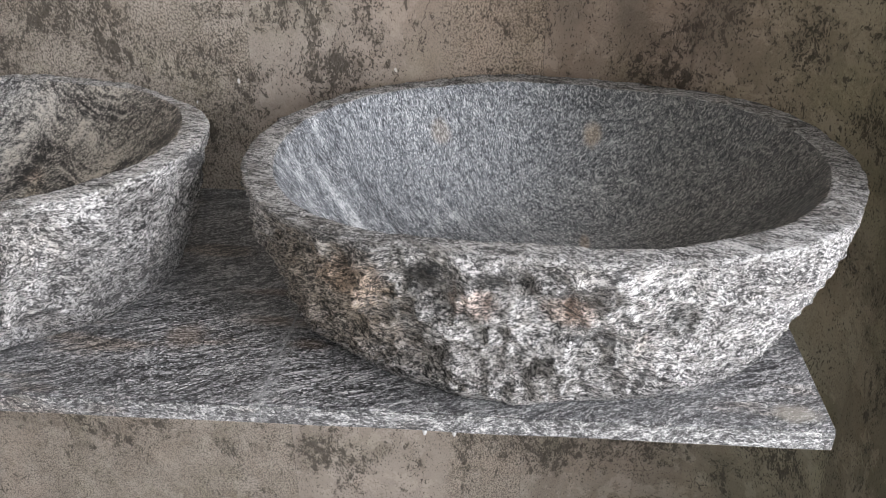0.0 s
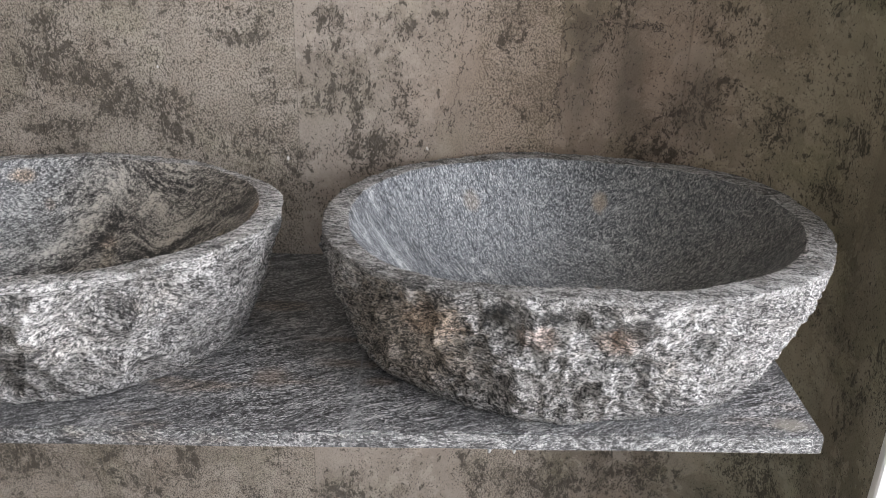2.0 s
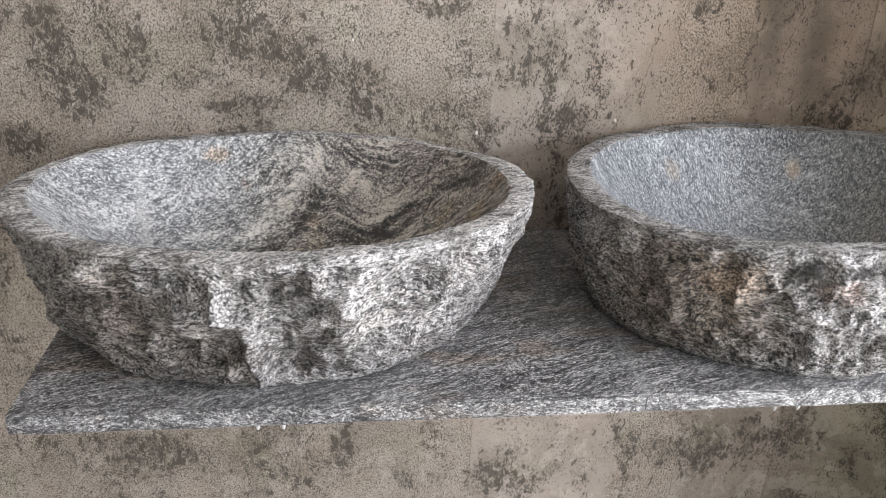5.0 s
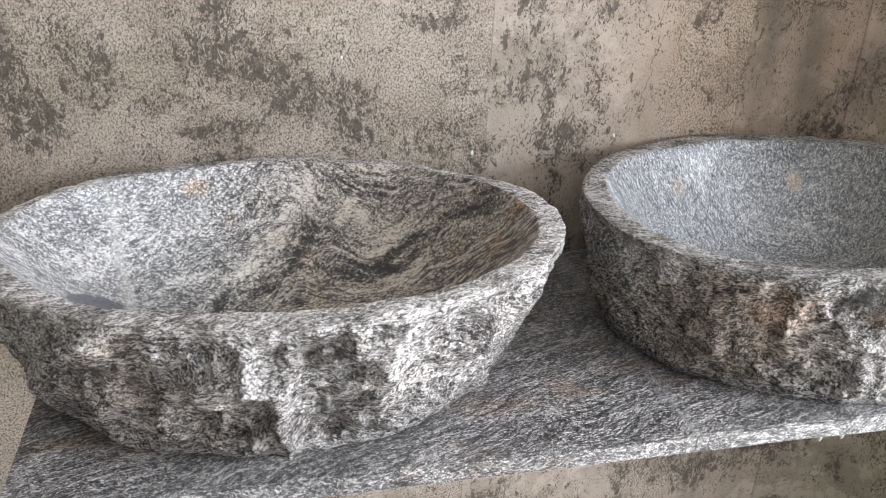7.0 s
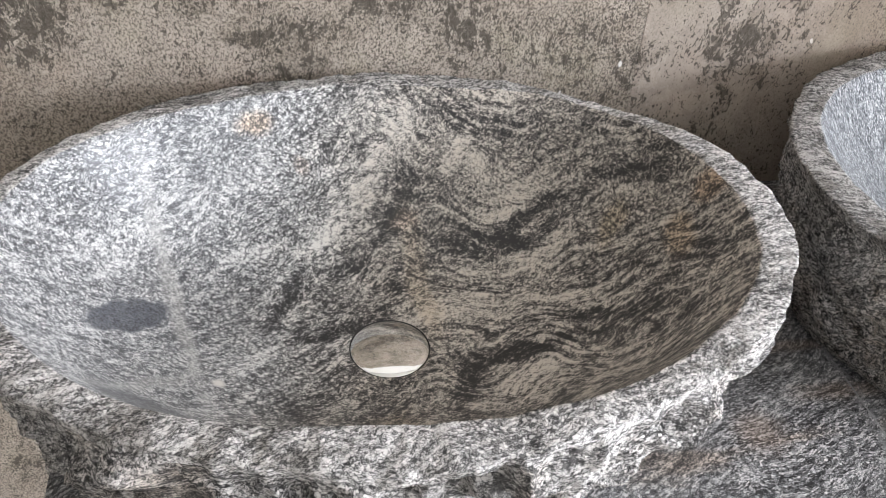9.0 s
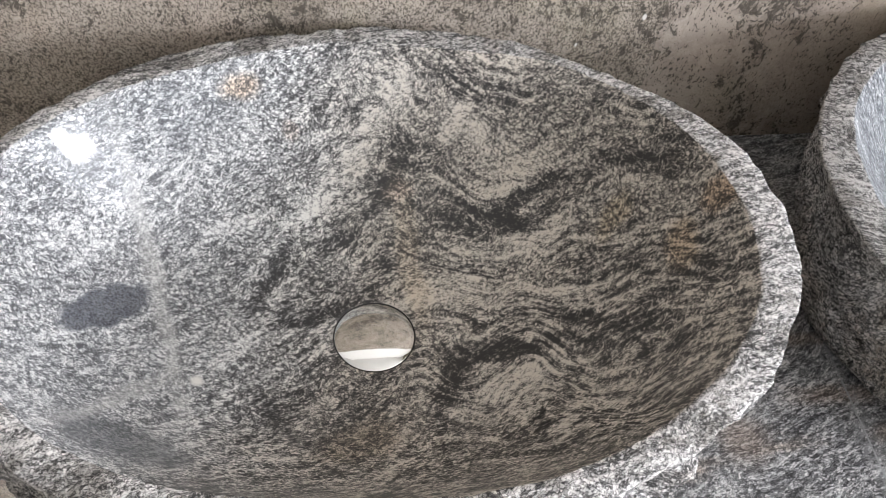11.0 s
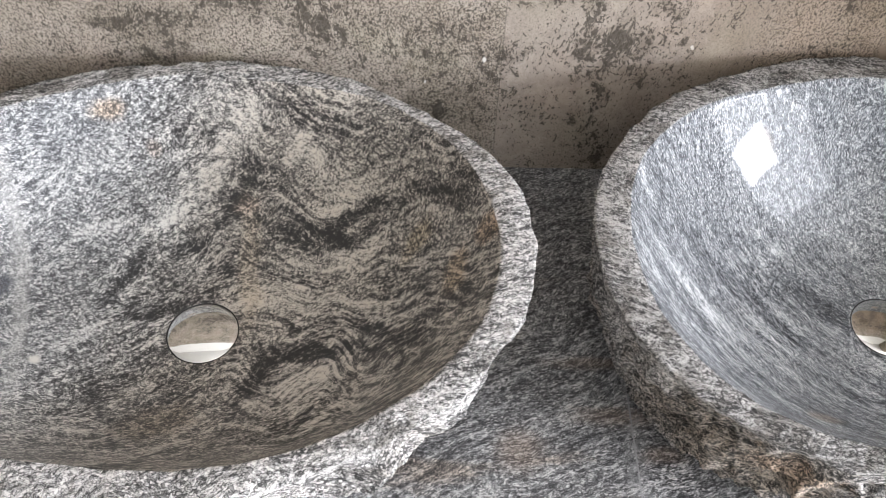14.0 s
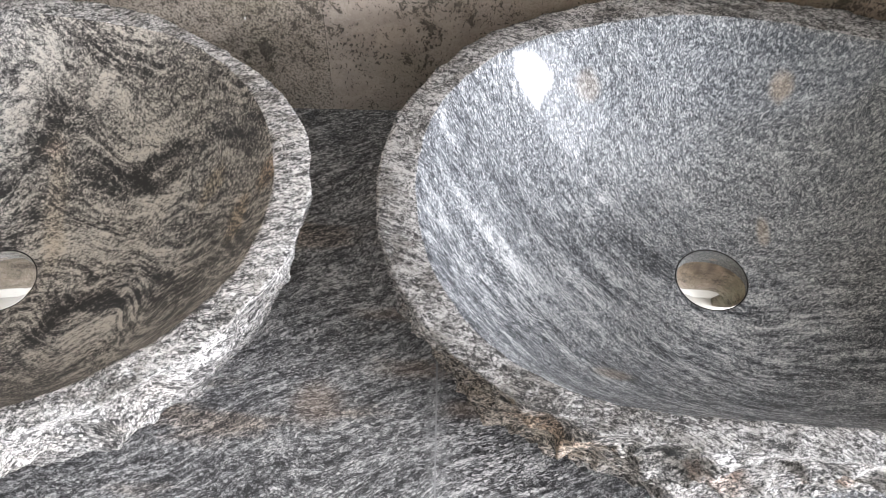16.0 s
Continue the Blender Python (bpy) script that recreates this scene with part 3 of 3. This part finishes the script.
floor = part("floor", box((-3.1, -3.6, -0.1), (0.75, 0.15, 0.0)), M_FLOOR)
tagged(floor, "pale off-white concrete floor under the wash stand", "floor", kind="structure")
ground = part("ground", box((-60, -60, -0.3), (60, 60, -0.104)), M_EARTH)
tagged(ground, "pale paved ground outside the open room", "ground", kind="structure")
pavement = part("pavement", box((0.754, -3.6, -0.1), (6, 6, -0.004)), M_EARTH)
tagged(pavement, "bright pale paving outside beside the wall", "pavement", kind="structure")
ceiling = part("ceiling", box((-3.1, -3.6, 2.7), (2.3, 0.15, 2.85)), M_CEIL)
tagged(ceiling, "plain white painted ceiling of the room", "ceiling", kind="structure")
wall_left = part("wall_left", box((-3.1, -3.6, 0.0), (-3.0, 0.0, 2.7)), M_SIDE)
tagged(wall_left, "plain grey plastered side wall", "wall", kind="structure")
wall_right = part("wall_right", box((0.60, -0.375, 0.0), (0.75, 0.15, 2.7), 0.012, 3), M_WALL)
tagged(wall_right, "dark grey-green plastered return wall with rounded edge", "wall", kind="structure")
bend = bmesh.new()
RADIUS = 0.22
arc = [(0.602 - RADIUS + RADIUS * math.sin(a), -RADIUS - 0.0015 + RADIUS * math.cos(a)) for a in [math.pi / 2 * i / 24 for i in range(25)]]
low = [bend.verts.new((bx, by, 0.004)) for bx, by in arc] + [bend.verts.new((0.64, -RADIUS, 0.004)), bend.verts.new((0.64, 0.01, 0.004)), bend.verts.new((0.602 - RADIUS, 0.01, 0.004))]
high = [bend.verts.new((v.co.x, v.co.y, 1.70)) for v in low]
count = len(low)
for i in range(count):
    f = bend.faces.new((low[i], low[(i + 1) % count], high[(i + 1) % count], high[i]))
    f.smooth = i < 24
bend.faces.new(low[::-1])
bend.faces.new(high)
bmesh.ops.recalc_face_normals(bend, faces=bend.faces)
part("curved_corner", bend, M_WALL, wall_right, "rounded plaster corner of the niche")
part("end_face", box((0.594, -0.393, 0.0), (0.756, -0.3752, 2.7), 0.006, 3), M_LIME, wall_right, "bright white painted end of the wall")
# unseen front wall, added to close the room round the fill lamp
wall_front = new("wall_front")
tagged(wall_front, "unseen plain plastered wall round an added doorway", "wall", kind="structure")
part("pier", box((-3.0, -3.6, 0.0), (-0.15, -3.48, 2.7)), M_SIDE, wall_front)
part("pier", box((1.95, -3.6, 0.0), (2.3, -3.48, 2.7)), M_SIDE, wall_front)
part("lintel", box((-0.15, -3.6, 2.5), (1.95, -3.48, 2.7)), M_SIDE, wall_front)

wall_back = part("wall_back", box((-3.1, 0.014, 0.0), (0.598, 0.15, 2.7)), M_SIDE)
tagged(wall_back, "weathered beige-grey plaster wall with dark flaking patches", "wall", kind="structure")
PITCH = 0.395
x = -0.203 - 7 * PITCH
while x < 0.58:
    hi = min(x + PITCH, 0.597)
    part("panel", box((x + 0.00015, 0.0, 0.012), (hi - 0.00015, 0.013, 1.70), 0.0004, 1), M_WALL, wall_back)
    x += PITCH

part("upper_wall", box((-3.0, 0.002, 1.702), (0.597, 0.0138, 2.698)), M_LIME, wall_back, "white painted upper wall")

# ---- stone shelf ----
shelf = new("stone_shelf")
shelf.location = (0, 0, TOP)
tagged(shelf, "long honed grey gneiss shelf fixed to the wall", "shelf")


def slab(x0, x1):
    bm = box((x0, FRONT, -THICK), (x1, 0.0, 0.0))
    bmesh.ops.subdivide_edges(bm, edges=[e for e in bm.edges if abs(e.verts[0].co.x - e.verts[1].co.x) > 0.1], cuts=60)
    edge = [e for e in bm.edges if abs(e.verts[0].co.y - FRONT) < 1e-5 and abs(e.verts[1].co.y - FRONT) < 1e-5 and abs(e.verts[0].co.z - e.verts[1].co.z) < 1e-5]
    bmesh.ops.bevel(bm, geom=edge, offset=0.0022, segments=2, affect="EDGES")
    for v in bm.verts:
        if v.co.y < FRONT + 0.01:
            v.co.y += 0.0165 * (v.co.x - JOINT) + 0.0014 * noise.noise((v.co.x * 14, v.co.z * 60, 3.0))
    return part("slab", bm, M_SLAB, shelf)


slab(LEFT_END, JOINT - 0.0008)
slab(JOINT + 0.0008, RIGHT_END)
part("joint", box((JOINT - 0.0008, FRONT + 0.0012, -THICK + 0.001), (JOINT + 0.0008, -0.001, -0.00015)), M_JOINT, shelf, "pale filler joint")


# ---- stone basins ----
def wave(co, th):
    r = np.full_like(th, co[0])
    for k in range(1, (len(co) - 1) // 2 + 1):
        r += co[2 * k - 1] * np.cos(k * th) + co[2 * k] * np.sin(k * th)
    return r


def fbm(pts, scale, octaves, seed):
    return np.array([noise.fractal((a * scale + seed, b * scale, c * scale), 1.0, 2.0, octaves) for a, b, c in pts])


def chunk(pts, scale, high, seed):
    """Broken, knobbly relief: small domes that meet in creases."""
    d = np.array([noise.voronoi((a * scale + seed, b * scale, c * scale))[0][0] for a, b, c in pts])
    return high * (0.45 - d)


def scallops(s, z, size, deep, rng):
    """Shell-shaped scars that meet in sharp ridges; s runs once round the vessel."""
    length, top = 2 * np.pi * 0.27, 0.19
    best = np.full(len(s), 1e9)
    for _ in range(int(length * (top + size) / (0.75 * size * size))):
        cs, cz, a = rng.uniform(0, length), rng.uniform(-size / 2, top + size / 2), rng.uniform(0, np.pi)
        ds, dz = (s - cs + length / 2) % length - length / 2, z - cz
        u, w = ds * np.cos(a) + dz * np.sin(a), (-ds * np.sin(a) + dz * np.cos(a)) * rng.uniform(1.0, 1.7)
        tilt, tip = rng.uniform(-0.6, 0.6, 2)
        best = np.minimum(best, rng.uniform(0, 0.5) + (u * u + w * w) / size ** 2 + (tilt * u + tip * w) / size)
    return deep * (best - best.mean())


def stone_basin(origin, outer, inner, base, rim, bottom, plug, mats, rim_mat, seed, label, relief, bulge, steep=0.0):
    """A hewn stone vessel: rough chipped outside and rim, smooth hollow, and a drain with a steel cap."""
    NT, NO, NR, NI = 720, 92, 9, 64
    rng = np.random.RandomState(seed)
    th = np.linspace(0, 2 * np.pi, NT, endpoint=False)
    ro, ri, rb = wave(outer, th), wave(inner, th), wave(base, th)
    ring = np.stack([np.cos(th), np.sin(th)], 1)
    px, py = plug
    ex, ey = ring[:, 0] * ro, ring[:, 1] * ro
    level = rim[0] + rim[1] * ey + rim[2] * ex + rim[3] * (ex * ex - ey * ey) + rim[4] * ex * ey
    smooth_ri = ri.copy()
    rim_z = level + 0.003 * fbm(np.column_stack([ring * 0.27, np.zeros(NT)]), 9, 4, seed) + 0.0012 * fbm(np.column_stack([ring * 0.27, np.zeros(NT)]), 60, 4, seed + 5)
    ro = ro + 0.004 * fbm(np.column_stack([ring * 0.27, np.ones(NT)]), 12, 5, seed + 2) + 0.002 * fbm(np.column_stack([ring * 0.27, np.ones(NT)]), 55, 3, seed + 9)
    ri = ri + 0.0012 * fbm(np.column_stack([ring * 0.25, np.ones(NT) * 2]), 30, 4, seed + 3)
    rings = []
    for i in range(NO):                                   # the outside, from the foot to the rim
        v = i / (NO - 1)
        f = v ** 0.92
        r = rb + (ro - rb) * f + bulge * np.sin(np.pi * v) - 0.004 * (1 - v) ** 8
        z = (rim_z - 0.0015) * v
        rings.append(np.column_stack([ring * r[:, None], z * np.ones(NT)]))
    out = np.concatenate(rings)
    theta = np.tile(th, NO)
    vv = np.repeat(np.linspace(0, 1, NO), NT)
    big, small, knob = relief
    bend = 0.007 * fbm(out, 30, 3, seed + 70)
    s, h = theta * 0.27 + bend, out[:, 2] + 0.007 * fbm(out, 30, 3, seed + 90)
    rough = scallops(s, h, 0.062, big, rng) + scallops(s, h, 0.024, small, rng)
    rough *= 0.3 + 0.7 * np.clip(np.cos(theta + 1.95), 0, 1) ** 1.3          # hacked deepest on the front
    rough += 0.004 * fbm(out, 22, 5, seed + 20) + 0.0022 * fbm(out, 90, 4, seed + 40) + chunk(out, 60, knob, seed) + chunk(out, 150, knob * 0.5, seed + 7)
    move = rough * np.clip((1 - vv) * 7, 0.15, 1) * np.clip(vv * 9, 0.22, 1)
    out[:, :2] += np.tile(ring, (NO, 1)) * move[:, None]
    out[:NT, 2] = 0.0
    last = out[-NT:]
    lr = np.hypot(last[:, 0], last[:, 1])
    rings = [out]
    for i in range(1, NR + 1):                            # the rim
        k = i / (NR + 1)
        r = lr + (ri - lr) * k
        p = np.column_stack([ring * r[:, None], last[:, 2] + (rim_z - last[:, 2]) * min(1, k * 2.2)])
        p[:, 2] += 0.0016 * fbm(p, 70, 4, seed + 60) * (1 - k * 0.6)
        rings.append(p)
    lip = None
    for i in range(NI):                                   # the hollow, down to the drain
        k = 1 - i / (NI - 1)
        frac = max(k, 0.0)
        cx, cy = px * (1 - frac), py * (1 - frac)
        edge = max(0.0, (frac - 0.95) / 0.05)
        r = 0.0356 + (smooth_ri + (ri - smooth_ri) * edge - 0.0356) * frac
        z = bottom + (level + (rim_z - level) * edge - bottom) * frac ** (2.25 + steep * np.exp(-((th - 2.65) / 0.4) ** 2))
        if i == 0:
            z = z - 0.0006
        p = np.column_stack([cx + ring[:, 0] * r, cy + ring[:, 1] * r, z * np.ones(NT)])
        rings.append(p)
    for r, z in ((0.0352, bottom - 0.004), (0.0352, bottom - 0.012)):
        rings.append(np.column_stack([px + ring[:, 0] * r, py + ring[:, 1] * r, np.full(NT, z)]))
    pts = np.concatenate(rings)
    count = len(pts) // NT
    verts = [tuple(p) for p in pts] + [(0, 0, 0.0), (px, py, bottom - 0.012)]
    a = np.arange(NT)
    b = (a + 1) % NT
    faces, slots = [], []
    for k in range(count - 1):
        lo, hi = k * NT, (k + 1) * NT
        faces += [(lo + i, lo + j, hi + j, hi + i) for i, j in zip(a.tolist(), b.tolist())]
        slots += [0 if k < NO - 5 else 3 if k < NO + NR else (1 if k < NO + NR + NI - 1 else 2)] * NT
    foot, sump = len(pts), len(pts) + 1
    end = (count - 1) * NT
    faces += [(foot, j, i) for i, j in zip(a.tolist(), b.tolist())] + [(sump, end + i, end + j) for i, j in zip(a.tolist(), b.tolist())]
    slots += [0] * NT + [2] * NT
    data = bpy.data.meshes.new("body")
    data.from_pydata(verts, [], faces)
    for m in mats:
        data.materials.append(m)
    data.materials.append(M_DARK)
    data.materials.append(rim_mat)
    data.polygons.foreach_set("material_index", slots)
    data.polygons.foreach_set("use_smooth", [True] * len(faces))
    data.update()
    basin = new("stone_basin")
    basin.location = origin
    tagged(basin, label, "basin", "stone basins on the shelf")
    body = new("body", data)
    body.parent = basin
    cap = part("drain_cap", lathe([(0, 0.0035), (0.005, 0.00342), (0.010, 0.00315), (0.015, 0.00268), (0.020, 0.0020), (0.025, 0.00105), (0.030, -0.0002), (0.0335, -0.0013), (0.0348, -0.002), (0.034, -0.003), (0.012, -0.004), (0.011, -0.011), (0, -0.011)], 64), M_CHROME, basin, "mirror-bright round steel drain cap")
    cap.scale = (1.014, 1.014, 1.0)
    cap.location = (px, py, bottom + 0.0014)
    return basin


stone_basin((-0.49, -0.255, TOP),
            (0.2765, -0.0118, -0.0098, 0.0377, 0.0005, -0.0033, -0.0021, 0.0047, 0.0005, -0.0009, -0.0026, -0.0002, 0.0022),
            (0.2508, -0.0113, -0.0054, 0.0376, -0.0001, -0.0053, -0.0007, 0.0024, 0.0004, -0.0015, 0.0007, 0.0001, -0.002),
            (0.2106, -0.0057, -0.0076, 0.025, 0.0046, 0.009, -0.007, 0.0035, 0.011),
            (0.1789, -0.0226, 0.009, 0.016, -0.0643), 0.033, (-0.011, -0.009), (M_ROUGH_L, M_SWIRL), hewn_rim("hewn_pale_rim", -20, 0.9), 11,
            "oval grey stone basin with swirled brown and white polished hollow", (0.026, 0.012, 0.004), 0.004, 1.1)
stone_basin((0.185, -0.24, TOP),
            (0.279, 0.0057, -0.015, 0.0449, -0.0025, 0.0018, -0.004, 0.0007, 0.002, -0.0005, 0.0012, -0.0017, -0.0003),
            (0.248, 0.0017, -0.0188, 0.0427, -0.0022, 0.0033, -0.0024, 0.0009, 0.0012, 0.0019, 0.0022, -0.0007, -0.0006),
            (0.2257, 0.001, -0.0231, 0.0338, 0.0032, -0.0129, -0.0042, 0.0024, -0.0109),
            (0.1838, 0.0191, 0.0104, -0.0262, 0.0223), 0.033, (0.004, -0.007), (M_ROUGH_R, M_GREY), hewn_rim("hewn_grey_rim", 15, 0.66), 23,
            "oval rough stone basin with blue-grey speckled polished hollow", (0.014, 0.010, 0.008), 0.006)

# ---- small things ----
peg = part("plastic_peg", lathe([(0, 0.0), (0.0028, 0.0), (0.0024, -0.003), (0.0013, -0.007), (0, -0.008)], 12), M_WHITE)
peg.location = (-0.518, FRONT - 0.002, TOP - THICK)
tagged(peg, "small white plastic peg under the shelf edge", "peg", "pegs under the shelf")
for px in (-0.49, 0.083, 0.112):
    copy_thing(peg, pose(px, FRONT + 0.005 + 0.0165 * (px - JOINT), TOP - THICK))
